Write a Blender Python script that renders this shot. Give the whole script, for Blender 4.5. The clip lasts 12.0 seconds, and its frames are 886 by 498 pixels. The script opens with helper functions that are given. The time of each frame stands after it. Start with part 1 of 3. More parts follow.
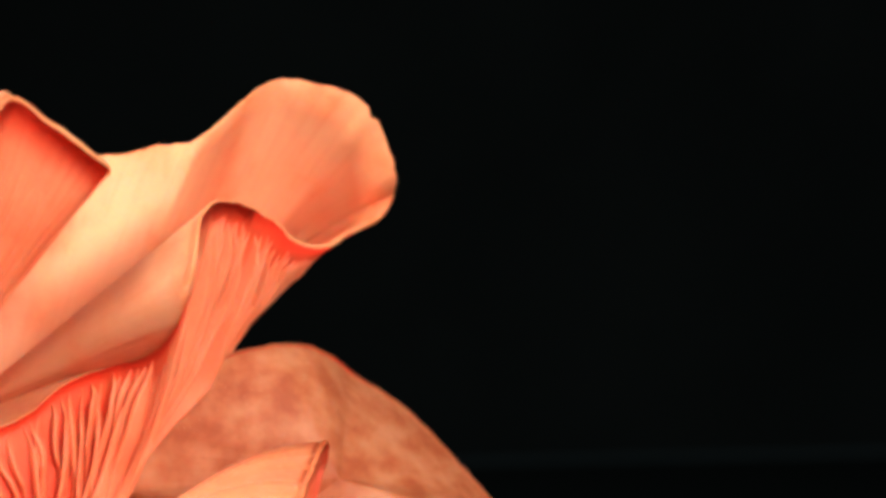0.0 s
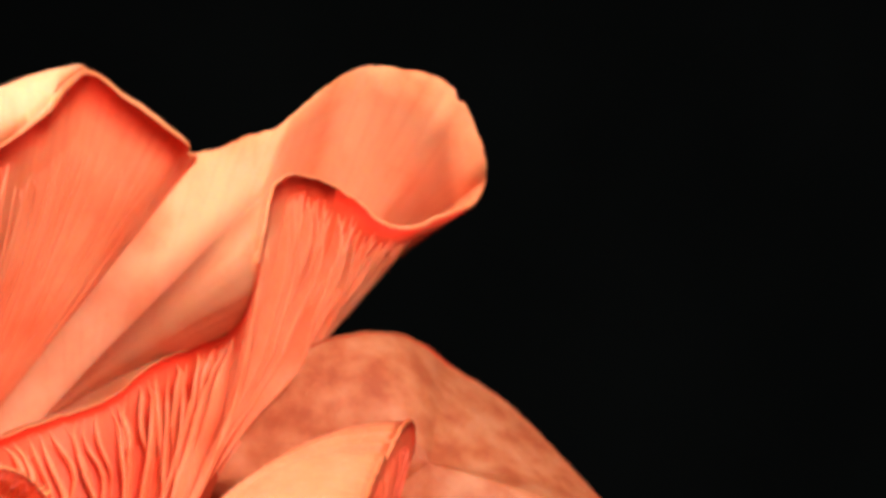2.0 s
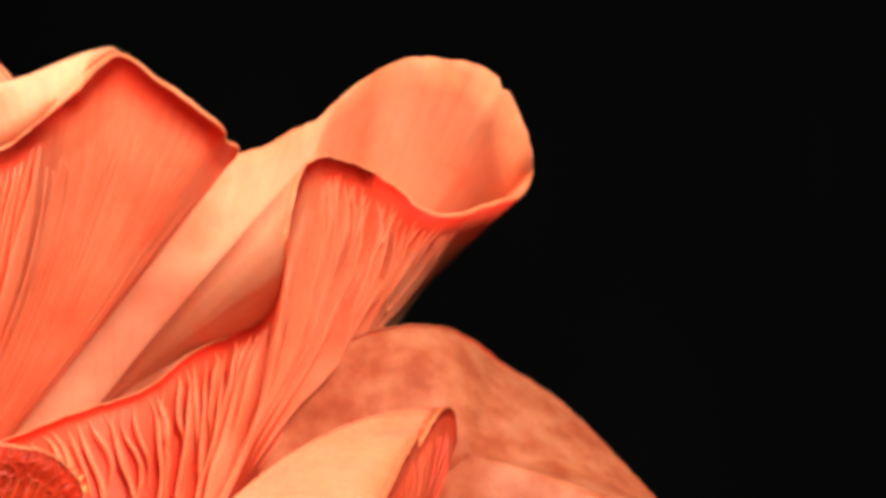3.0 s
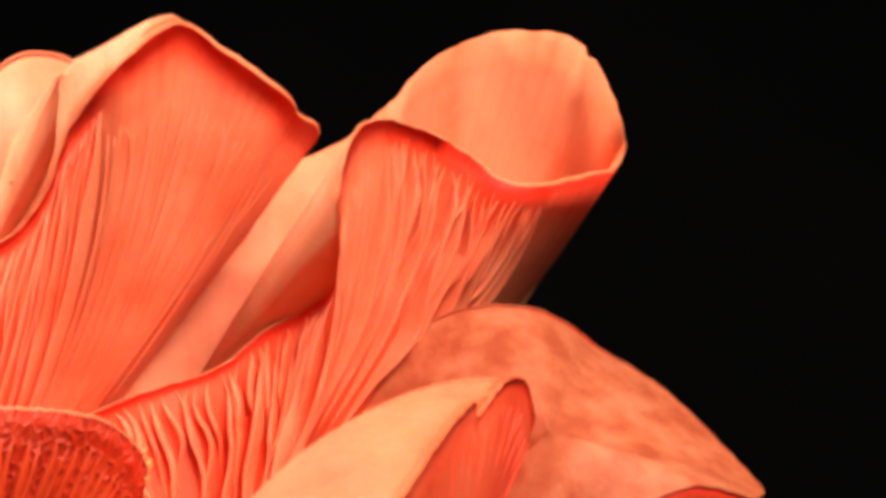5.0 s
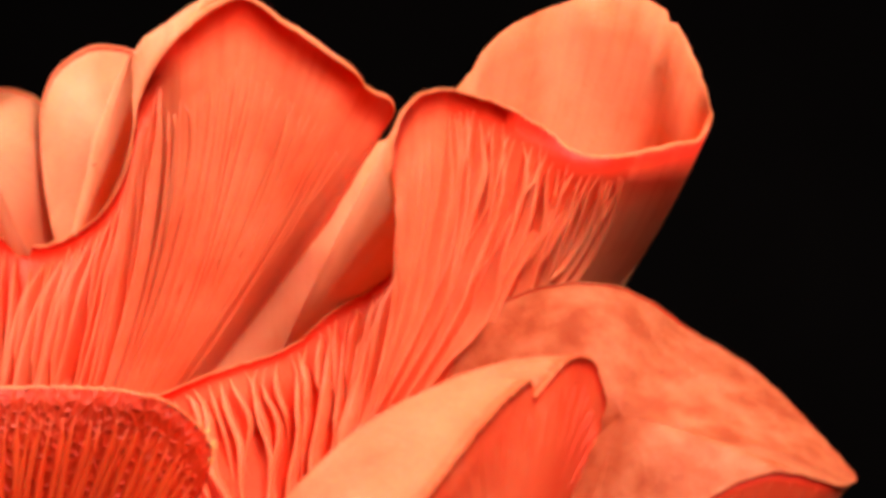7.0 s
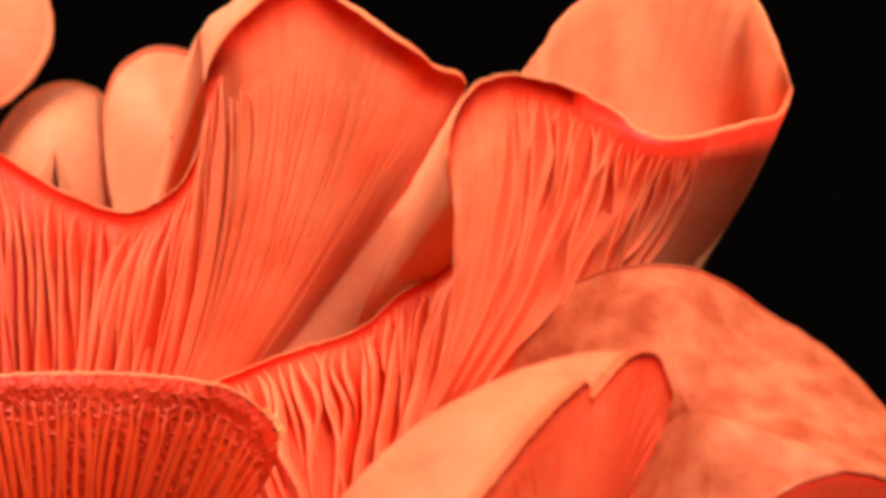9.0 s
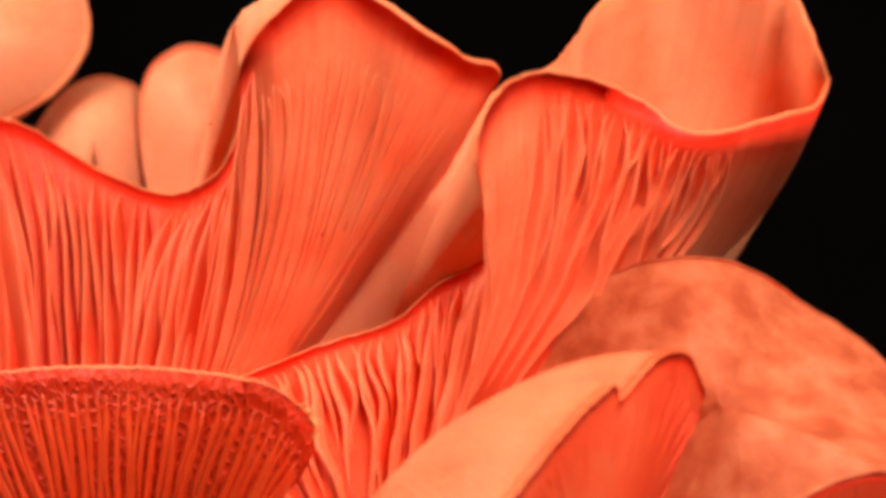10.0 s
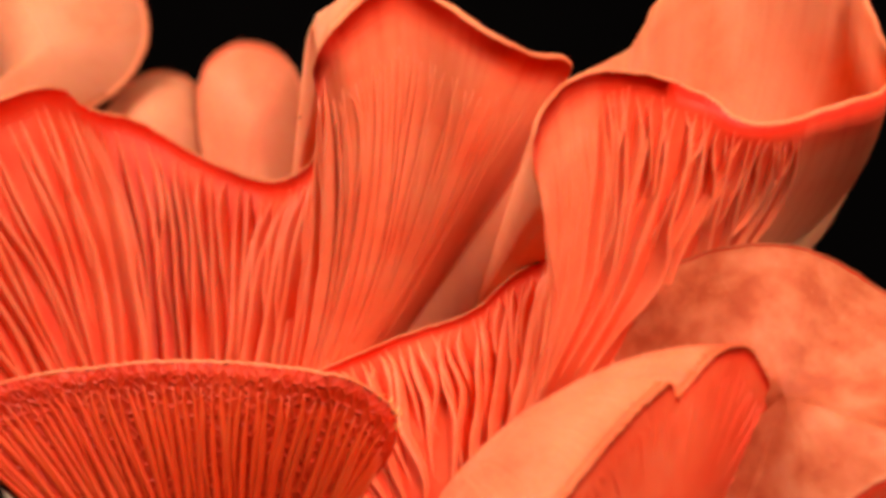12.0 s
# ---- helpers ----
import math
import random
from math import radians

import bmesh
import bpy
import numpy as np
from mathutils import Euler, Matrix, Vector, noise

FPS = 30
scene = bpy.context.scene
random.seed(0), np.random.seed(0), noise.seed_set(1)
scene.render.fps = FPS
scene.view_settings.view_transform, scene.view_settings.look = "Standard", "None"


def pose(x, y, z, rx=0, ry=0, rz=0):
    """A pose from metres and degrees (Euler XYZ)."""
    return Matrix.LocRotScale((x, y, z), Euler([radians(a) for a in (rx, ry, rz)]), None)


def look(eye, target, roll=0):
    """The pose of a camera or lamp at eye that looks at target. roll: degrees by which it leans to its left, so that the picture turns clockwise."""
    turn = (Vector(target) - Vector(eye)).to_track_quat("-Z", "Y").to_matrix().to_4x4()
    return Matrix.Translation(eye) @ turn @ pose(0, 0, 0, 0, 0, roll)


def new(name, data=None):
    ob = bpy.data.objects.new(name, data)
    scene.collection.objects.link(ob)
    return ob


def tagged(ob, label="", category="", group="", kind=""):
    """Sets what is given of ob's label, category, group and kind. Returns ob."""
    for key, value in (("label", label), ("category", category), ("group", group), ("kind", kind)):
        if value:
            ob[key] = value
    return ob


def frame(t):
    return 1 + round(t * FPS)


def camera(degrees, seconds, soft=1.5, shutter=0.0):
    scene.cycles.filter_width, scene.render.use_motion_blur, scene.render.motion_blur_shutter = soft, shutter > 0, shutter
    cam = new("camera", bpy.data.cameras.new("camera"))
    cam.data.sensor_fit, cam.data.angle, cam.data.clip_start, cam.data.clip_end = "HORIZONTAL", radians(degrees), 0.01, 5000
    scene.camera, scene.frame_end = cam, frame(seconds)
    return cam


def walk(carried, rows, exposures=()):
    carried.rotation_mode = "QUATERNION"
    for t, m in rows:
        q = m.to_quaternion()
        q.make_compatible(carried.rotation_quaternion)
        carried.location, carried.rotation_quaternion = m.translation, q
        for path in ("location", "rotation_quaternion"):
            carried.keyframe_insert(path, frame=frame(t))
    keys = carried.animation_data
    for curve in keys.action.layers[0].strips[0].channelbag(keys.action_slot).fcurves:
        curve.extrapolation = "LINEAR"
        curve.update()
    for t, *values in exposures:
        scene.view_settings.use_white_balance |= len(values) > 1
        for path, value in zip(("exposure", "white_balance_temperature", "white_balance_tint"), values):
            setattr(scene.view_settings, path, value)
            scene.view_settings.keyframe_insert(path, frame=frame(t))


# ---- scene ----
# A turning cluster of pink oyster mushrooms before a black backdrop. Cap shapes are given in millimetres round the
# cluster's axis: x to the right, y away from the lens, z up from the lens's level.
MM = 0.001
LEVEL = 0.175          # height of the caps' level over the table

cam = camera(30, 12.0, soft=4.3)
cam.data.dof.use_dof = True
cam.data.dof.focus_distance = 0.36
cam.data.dof.aperture_fstop = 11
walk(cam, [
    (0, pose(0, -0.3420, 0.1888, 88.79, 0, 0) @ pose(0, 0, 0, 0, 0, -1.34)),
    (1, pose(0, -0.3420, 0.1754, 90.53, 0, 0) @ pose(0, 0, 0, 0, 0, -2.09)),
    (2, pose(0, -0.3420, 0.1534, 93.59, 0, 0) @ pose(0, 0, 0, 0, 0, -2.52)),
    (3, pose(0, -0.3420, 0.1297, 97.01, 0, 0) @ pose(0, 0, 0, 0, 0, -2.66)),
    (4, pose(0, -0.3420, 0.1094, 100.01, 0, 0) @ pose(0, 0, 0, 0, 0, -2.50)),
    (5, pose(0, -0.3420, 0.0958, 102.04, 0, 0) @ pose(0, 0, 0, 0, 0, -2.09)),
    (6, pose(0, -0.3420, 0.0902, 102.81, 0, 0) @ pose(0, 0, 0, 0, 0, -1.53)),
    (7, pose(0, -0.3420, 0.0928, 102.22, 0, 0) @ pose(0, 0, 0, 0, 0, -0.93)),
    (8, pose(0, -0.3420, 0.1023, 100.40, 0, 0) @ pose(0, 0, 0, 0, 0, -0.42)),
    (9, pose(0, -0.3420, 0.1165, 97.75, 0, 0) @ pose(0, 0, 0, 0, 0, -0.14)),
    (10, pose(0, -0.3420, 0.1322, 94.85, 0, 0) @ pose(0, 0, 0, 0, 0, -0.18)),
    (11, pose(0, -0.3420, 0.1447, 92.57, 0, 0) @ pose(0, 0, 0, 0, 0, -0.58)),
    (12, pose(0, -0.3420, 0.1479, 91.95, 0, 0) @ pose(0, 0, 0, 0, 0, -1.32)),
], exposures=[(0, 0.08, 5300, -26), (2.5, 0.03, 5950, -10), (5, -0.05, 7000, 13), (7, -0.20, 7850, 28), (9, -0.31, 7950, 27), (12, -0.50, 8050, 23)])

# rows of the turning cluster: seconds, x, y in millimetres, turn in degrees
TURN = [
    (0, -58.02, 19.28, 23.58),
    (1, -48.87, 20.81, 20.58),
    (2, -39.95, 18.78, 16.28),
    (3, -31.34, 13.01, 11.35),
    (4, -23.14, 4.96, 6.30),
    (5, -15.41, -3.60, 1.50),
    (6, -8.15, -10.73, -2.82),
    (7, -1.32, -15.39, -6.52),
    (8, 5.22, -17.36, -9.64),
    (9, 11.63, -17.22, -12.31),
    (10, 18.09, -15.67, -14.87),
    (11, 24.79, -12.74, -17.75),
    (12, 31.86, -8.47, -21.55),
]

# rows of the caps far behind: seconds, x, y in millimetres
DRIFT = [(0, -36, -36), (2.5, -15, -40), (4.8, 5.4, -40), (6.5, 18, -38), (7.2, 22.5, -30), (8.8, 28.5, 4), (10.5, 36, 58), (12, 45, 86)]

# ---- light: a dark studio with a softbox above the lens and another high at the side ----
world = bpy.data.worlds.new("dark_studio")
world.use_nodes = True
world.node_tree.nodes["Background"].inputs["Color"].default_value = (0.02, 0.02, 0.022, 1)
world.node_tree.nodes["Background"].inputs["Strength"].default_value = 0.25
scene.world = world
scene.view_settings.exposure = 0.0


def softbox(name, eye, target, size, power, colour):
    lamp = bpy.data.lights.new(name, "AREA")
    lamp.shape, lamp.size, lamp.size_y, lamp.energy, lamp.color = "RECTANGLE", size[0], size[1], power, colour
    ob = new(name, lamp)
    ob.matrix_world = look(eye, target)
    return ob


softbox("softbox_key", (0.13, -0.33, 0.30), (0.0, 0.0, 0.16), (0.14, 0.14), 2.8, (1.0, 0.95, 0.90))
softbox("softbox_side", (-0.34, -0.12, 0.44), (0.0, 0.0, 0.17), (0.26, 0.26), 4.2, (1.0, 0.95, 0.90))


# ---- materials ----
def material(name):
    m = bpy.data.materials.new(name)
    m.use_nodes = True
    nodes, links = m.node_tree.nodes, m.node_tree.links
    return m, nodes, links, nodes["Principled BSDF"]


def noise_node(nodes, links, scale, detail=4.0, vector=None, rough=0.55):
    n = nodes.new("ShaderNodeTexNoise")
    n.inputs["Scale"].default_value, n.inputs["Detail"].default_value = scale, detail
    n.inputs["Roughness"].default_value = rough
    if vector is not None:
        links.new(vector, n.inputs["Vector"])
    return n


def ramp(nodes, links, source, stops):
    r = nodes.new("ShaderNodeValToRGB")
    e = r.color_ramp.elements
    while len(e) < len(stops):
        e.new(0.5)
    for el, (at, col) in zip(e, stops):
        el.position, el.color = at, (*col, 1)
    links.new(source, r.inputs["Fac"])
    return r


def flesh(name, stops, blotch, fine_scale, streak, bump, rough, weight, radius, edge=(1.0, 1.0, 1.0), fibres=0.55, sink=0.0016):
    """Mushroom flesh: mottled colour at two scales with fine fibres that run down the cap, and light that sinks in."""
    m, nodes, links, bsdf = material(name)
    at = nodes.new("ShaderNodeTexCoord")
    uv = nodes.new("ShaderNodeUVMap")
    uv.uv_map = "UVMap"
    big = noise_node(nodes, links, blotch, 5.0, at.outputs["Object"])
    base = ramp(nodes, links, big.outputs["Fac"], stops)
    grid = nodes.new("ShaderNodeMapping")
    grid.inputs["Scale"].default_value = streak
    links.new(uv.outputs["UV"], grid.inputs["Vector"])
    fibre = noise_node(nodes, links, 1.0, 6.0, grid.outputs["Vector"], 0.6)
    tone = ramp(nodes, links, fibre.outputs["Fac"], [(0.32, (0.88, 0.52, 0.44)), (0.50, (1, 1, 1)), (0.75, (1.0, 1.0, 1.0))])
    mix = nodes.new("ShaderNodeMix")
    mix.data_type, mix.blend_type = "RGBA", "MULTIPLY"
    mix.inputs["Factor"].default_value = fibres
    links.new(base.outputs["Color"], mix.inputs["A"])
    links.new(tone.outputs["Color"], mix.inputs["B"])
    part = nodes.new("ShaderNodeSeparateXYZ")
    links.new(uv.outputs["UV"], part.inputs["Vector"])
    # Rim tint: red glow of light through the thin margin, put into the colour.
    rim = ramp(nodes, links, part.outputs["Y"], [(0.945, (1, 1, 1)), (0.99, edge), (1.0, edge)])
    tint = nodes.new("ShaderNodeMix")
    tint.data_type, tint.blend_type = "RGBA", "MULTIPLY"
    tint.inputs["Factor"].default_value = 1.0
    links.new(mix.outputs["Result"], tint.inputs["A"])
    links.new(rim.outputs["Color"], tint.inputs["B"])
    links.new(tint.outputs["Result"], bsdf.inputs["Base Color"])
    fine = noise_node(nodes, links, fine_scale, 4.0, at.outputs["Object"])
    add = nodes.new("ShaderNodeMath")
    add.operation = "ADD"
    links.new(fine.outputs["Fac"], add.inputs[0])
    links.new(fibre.outputs["Fac"], add.inputs[1])
    b = nodes.new("ShaderNodeBump")
    b.inputs["Strength"].default_value, b.inputs["Distance"].default_value = bump, 0.0006
    links.new(add.outputs["Value"], b.inputs["Height"])
    links.new(b.outputs["Normal"], bsdf.inputs["Normal"])
    bsdf.inputs["Roughness"].default_value = rough
    bsdf.inputs["Specular IOR Level"].default_value = 0.25
    bsdf.inputs["Subsurface Weight"].default_value = weight
    bsdf.inputs["Subsurface Radius"].default_value = radius
    bsdf.inputs["Subsurface Scale"].default_value = sink
    return m


SKIN = flesh("cap_skin", [(0.28, (0.77, 0.18, 0.080)), (0.40, (0.79, 0.23, 0.108)), (0.47, (0.80, 0.255, 0.126)), (0.62, (0.81, 0.275, 0.138))], 65.0, 900.0,
             (7.0, 4.0, 1.0), 0.25, 0.62, 0.35, (1.0, 0.25, 0.08), edge=(1.0, 0.84, 0.74), fibres=0.26)
ORANGE = flesh("orange_skin", [(0.28, (0.66, 0.10, 0.038)), (0.42, (0.70, 0.15, 0.062)), (0.62, (0.73, 0.19, 0.085))], 60.0, 900.0,
               (7.0, 4.0, 1.0), 0.3, 0.62, 0.35, (1.0, 0.25, 0.08), edge=(1.0, 0.80, 0.68), fibres=0.26)
MOTTLED = flesh("mottled_skin", [(0.36, (0.46, 0.082, 0.030)), (0.46, (0.55, 0.118, 0.047)), (0.56, (0.61, 0.152, 0.066)), (0.68, (0.67, 0.195, 0.092))], 120.0, 900.0,
                (5.0, 3.0, 1.0), 0.3, 0.6, 0.3, (1.0, 0.25, 0.08), fibres=0.25)
GILL = flesh("gill_flesh", [(0.30, (0.86, 0.145, 0.060)), (0.50, (0.88, 0.19, 0.088)), (0.70, (0.89, 0.23, 0.115))], 60.0, 700.0,
             (8.0, 5.0, 1.0), 0.10, 0.50, 0.30, (1.0, 0.15, 0.05), edge=(1.0, 0.22, 0.22), fibres=0.35, sink=0.0006)
# Gill flesh with the valleys' shade put into its colour; also small cap's red.
GAP = flesh("shaded_red_flesh", [(0.30, (0.78, 0.060, 0.022)), (0.50, (0.82, 0.085, 0.032)), (0.70, (0.85, 0.12, 0.050))], 60.0, 700.0,
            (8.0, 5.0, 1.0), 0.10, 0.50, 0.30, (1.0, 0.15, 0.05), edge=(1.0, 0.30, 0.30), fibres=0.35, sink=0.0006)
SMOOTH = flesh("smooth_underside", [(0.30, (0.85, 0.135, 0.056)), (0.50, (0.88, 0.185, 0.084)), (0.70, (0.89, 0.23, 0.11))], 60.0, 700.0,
               (9.0, 2.5, 1.0), 0.12, 0.50, 0.35, (1.0, 0.15, 0.05), edge=(1.0, 0.22, 0.22), fibres=0.55)
PINK = flesh("pink_skin", [(0.30, (0.88, 0.16, 0.07)), (0.50, (0.90, 0.21, 0.10)), (0.70, (0.92, 0.26, 0.13))], 50.0, 900.0,
             (10.0, 3.0, 1.0), 0.2, 0.6, 0.35, (1.0, 0.2, 0.07), fibres=0.2)
STEM = flesh("stem_flesh", [(0.30, (0.80, 0.42, 0.28)), (0.50, (0.85, 0.52, 0.36)), (0.70, (0.88, 0.60, 0.45))], 50.0, 700.0,
             (20.0, 3.0, 1.0), 0.3, 0.6, 0.35, (1.0, 0.30, 0.12))


def plain(name, colour, rough, scale):
    m, nodes, links, bsdf = material(name)
    at = nodes.new("ShaderNodeTexCoord")
    n = noise_node(nodes, links, scale, 6.0, at.outputs["Object"])
    low = tuple(c * 0.6 for c in colour)
    r = ramp(nodes, links, n.outputs["Fac"], [(0.3, low), (0.7, colour)])
    links.new(r.outputs["Color"], bsdf.inputs["Base Color"])
    bsdf.inputs["Roughness"].default_value = rough
    bsdf.inputs["Specular IOR Level"].default_value = 0.1
    return m


CLOTH = plain("black_cloth", (0.0046, 0.0042, 0.0044), 0.95, 6.0)
BOARD = plain("black_board", (0.003, 0.003, 0.003), 0.9, 20.0)


# ---- setting ----
def slab(name, lo, hi, mat, label):
    bm = bmesh.new()
    bmesh.ops.create_cube(bm, size=1.0)
    for v in bm.verts:
        v.co = Vector([(a + b) / 2 + c * (b - a) for a, b, c in zip(lo, hi, v.co)])
    bmesh.ops.bevel(bm, geom=bm.edges[:], offset=0.002, segments=2, affect="EDGES")
    mesh = bpy.data.meshes.new(name)
    bm.to_mesh(mesh)
    bm.free()
    mesh.materials.append(mat)
    return tagged(new(name, mesh), label, kind="structure")


slab("floor", (-0.9, -1.0, -0.03), (0.9, 0.9, 0.0), BOARD, "black matt studio table top under the mushrooms")
slab("backdrop", (-0.9, 0.90, 0.004), (0.9, 0.93, 1.2), CLOTH, "plain black cloth backdrop far behind the mushrooms")
slab("wall_west", (-0.93, -1.0, 0.004), (-0.903, 0.90, 1.2), CLOTH, "black studio wall")
slab("wall_east", (0.903, -1.0, 0.004), (0.93, 0.90, 1.2), CLOTH, "black studio wall")
slab("wall_south", (-0.9, -1.03, 0.004), (0.9, -1.003, 1.2), CLOTH, "black studio wall")
slab("ceiling", (-0.9, -1.0, 1.203), (0.9, 0.9, 1.23), CLOTH, "black studio ceiling")


# ---- mushrooms ----
def spline(points, n, closed=False):
    """n places spread evenly along a smooth curve through the points."""
    p = np.array(points, float)
    k = len(p)
    seg = k if closed else k - 1
    u = np.linspace(0, seg, seg * 24 + 1)
    i = np.minimum(u.astype(int), seg - 1)
    t = (u - i)[:, None]
    pick = (lambda j: p[j % k]) if closed else (lambda j: p[np.clip(j, 0, k - 1)])
    a, b, c, d = pick(i - 1), pick(i), pick(i + 1), pick(i + 2)
    q = b + 0.5 * t * (c - a + t * (2 * a - 5 * b + 4 * c - d + t * (3 * (b - c) + d - a)))
    run = np.r_[0, np.cumsum(np.linalg.norm(np.diff(q, axis=0), axis=1))]
    at = np.linspace(0, run[-1], n)
    return np.stack([np.interp(at, run, q[:, j]) for j in range(3)], 1)


def unit(v):
    return v / (np.linalg.norm(v, axis=-1, keepdims=True) + 1e-9)


def waves(n, scale, seed):
    return np.array([noise.noise(Vector((i * scale, seed * 7.31, 0.0))) for i in range(n)])


class Cap:
    """A cap: a wavy rim, an underside that runs from the rim down to the throat, and a skin that runs from the rim to the crown."""

    def __init__(self, rim, throat, throat_r, crown, bulge, over, n=150, rough=0.35, seed=1.0, calm=10.0, trough=None, hold=(), nick=(), puff=(), crest=()):
        self.n = n
        r = spline(rim, n)
        far = np.cumsum(np.r_[0, np.linalg.norm(np.diff(np.array(rim, float), axis=0), axis=1)])
        self.marks = far / far[-1]
        at = [far[k] / far[-1] for k, *_ in bulge]
        self.mid = np.stack([np.interp(np.linspace(0, 1, n), at, [b[j] for b in bulge]) for j in (1, 2, 3)], 1)
        self.trough = trough
        self.hold = np.interp(np.linspace(0, 1, n), [far[k] / far[-1] for k, _ in hold], [w for _, w in hold]) if hold else np.zeros(n)
        self.puff = np.zeros((n, 3))
        for j in range(3 if puff else 0):
            self.puff[:, j] = np.interp(np.linspace(0, 1, n), [far[w[0]] / far[-1] for w in puff], [w[j + 1] for w in puff])
        # where the skin rolls outward behind the rim: how much, and the roll's crest as seen from the rim
        self.crest = np.stack([np.interp(np.linspace(0, 1, n), [far[w[0]] / far[-1] for w in crest], [w[j] for w in crest]) for j in (1, 2, 3, 4)], 1) if crest else None
        tang = unit(np.gradient(r, axis=0))
        c = np.array(throat, float)
        side = unit(np.cross(tang, r - c))
        r = r + side * (rough * waves(n, 0.55, seed))[:, None] + unit(r - c) * (rough * 1.2 * waves(n, 0.9, seed + 3))[:, None]
        for p, deep in nick:
            k = int(np.argmin(np.linalg.norm(r - np.array(p), axis=1)))
            r[k] += unit(c - r[k]) * deep
        self.rim, self.throat = r, c
        # the rim's folds fade out towards the throat: the same line, smoothed over calm millimetres
        step = np.linalg.norm(np.diff(r, axis=0), axis=1).mean()
        k = np.arange(-int(3 * calm / step), int(3 * calm / step) + 1)
        w = np.exp(-0.5 * (k * step / calm) ** 2)
        w /= w.sum()
        wide = np.pad(r, ((len(k) // 2, len(k) // 2), (0, 0)), mode="edge")
        self.soft = np.stack([np.convolve(wide[:, j], w, mode="valid") for j in range(3)], 1)
        out = r - c
        out[:, 2] = 0
        self.foot = c + unit(out) * throat_r
        self.crown = np.array(crown, float) if np.ndim(crown) else None
        self.over, self.seed = over, seed

    def strip(self, i, v):
        """Place on the underside: i along the rim (may be a fraction), v from the throat (0) to the rim (1)."""
        i = np.clip(np.asarray(i, float), 0, self.n - 1.001)
        a = i.astype(int)
        w = (i - a)[..., None]
        p = self.rim[a] * (1 - w) + self.rim[a + 1] * w
        calm = self.soft[a] * (1 - w) + self.soft[a + 1] * w
        q = self.foot[a] * (1 - w) + self.foot[a + 1] * w
        v = np.asarray(v, float)[..., None]
        p = calm + (p - calm) * np.clip((v - 0.35) / 0.65, 0, 1) ** 1.4
        mid = (p + q) / 2 + self.mid[a] * (1 - w) + self.mid[a + 1] * w
        return q * (1 - v) ** 2 + 2 * v * (1 - v) * mid + p * v * v + self.puff[a] * 9.48 * v ** 3 * (1 - v)

    def normal(self, i, v):
        i, v = np.broadcast_arrays(np.asarray(i, float), np.asarray(v, float))
        du = self.strip(i + 0.5, v) - self.strip(i - 0.5, v)
        dv = self.strip(i, np.clip(v + 0.02, 0, 1)) - self.strip(i, np.clip(v - 0.02, 0, 1))
        return unit(np.cross(du, dv))


def mesh_from(name, verts, faces, uvs, mats, index=None):
    mesh = bpy.data.meshes.new(name)
    mesh.from_pydata([tuple(v) for v in verts], [], faces)
    layer = mesh.uv_layers.new(name="UVMap")
    loops = np.zeros(len(mesh.loops), int)
    mesh.loops.foreach_get("vertex_index", loops)
    layer.data.foreach_set("uv", np.asarray(uvs, float)[loops].ravel())
    for m in mats:
        mesh.materials.append(m)
    mesh.polygons.foreach_set("use_smooth", [True] * len(mesh.polygons))
    if index is not None:
        mesh.polygons.foreach_set("material_index", index)
    bm = bmesh.new()
    bm.from_mesh(mesh)
    bmesh.ops.recalc_face_normals(bm, faces=bm.faces[:])
    bm.to_mesh(mesh)
    bm.free()
    mesh.update()
    return mesh


def local(p):
    """Millimetres round the axis to metres over the table."""
    return np.asarray(p) * MM + np.array([0, 0, LEVEL])


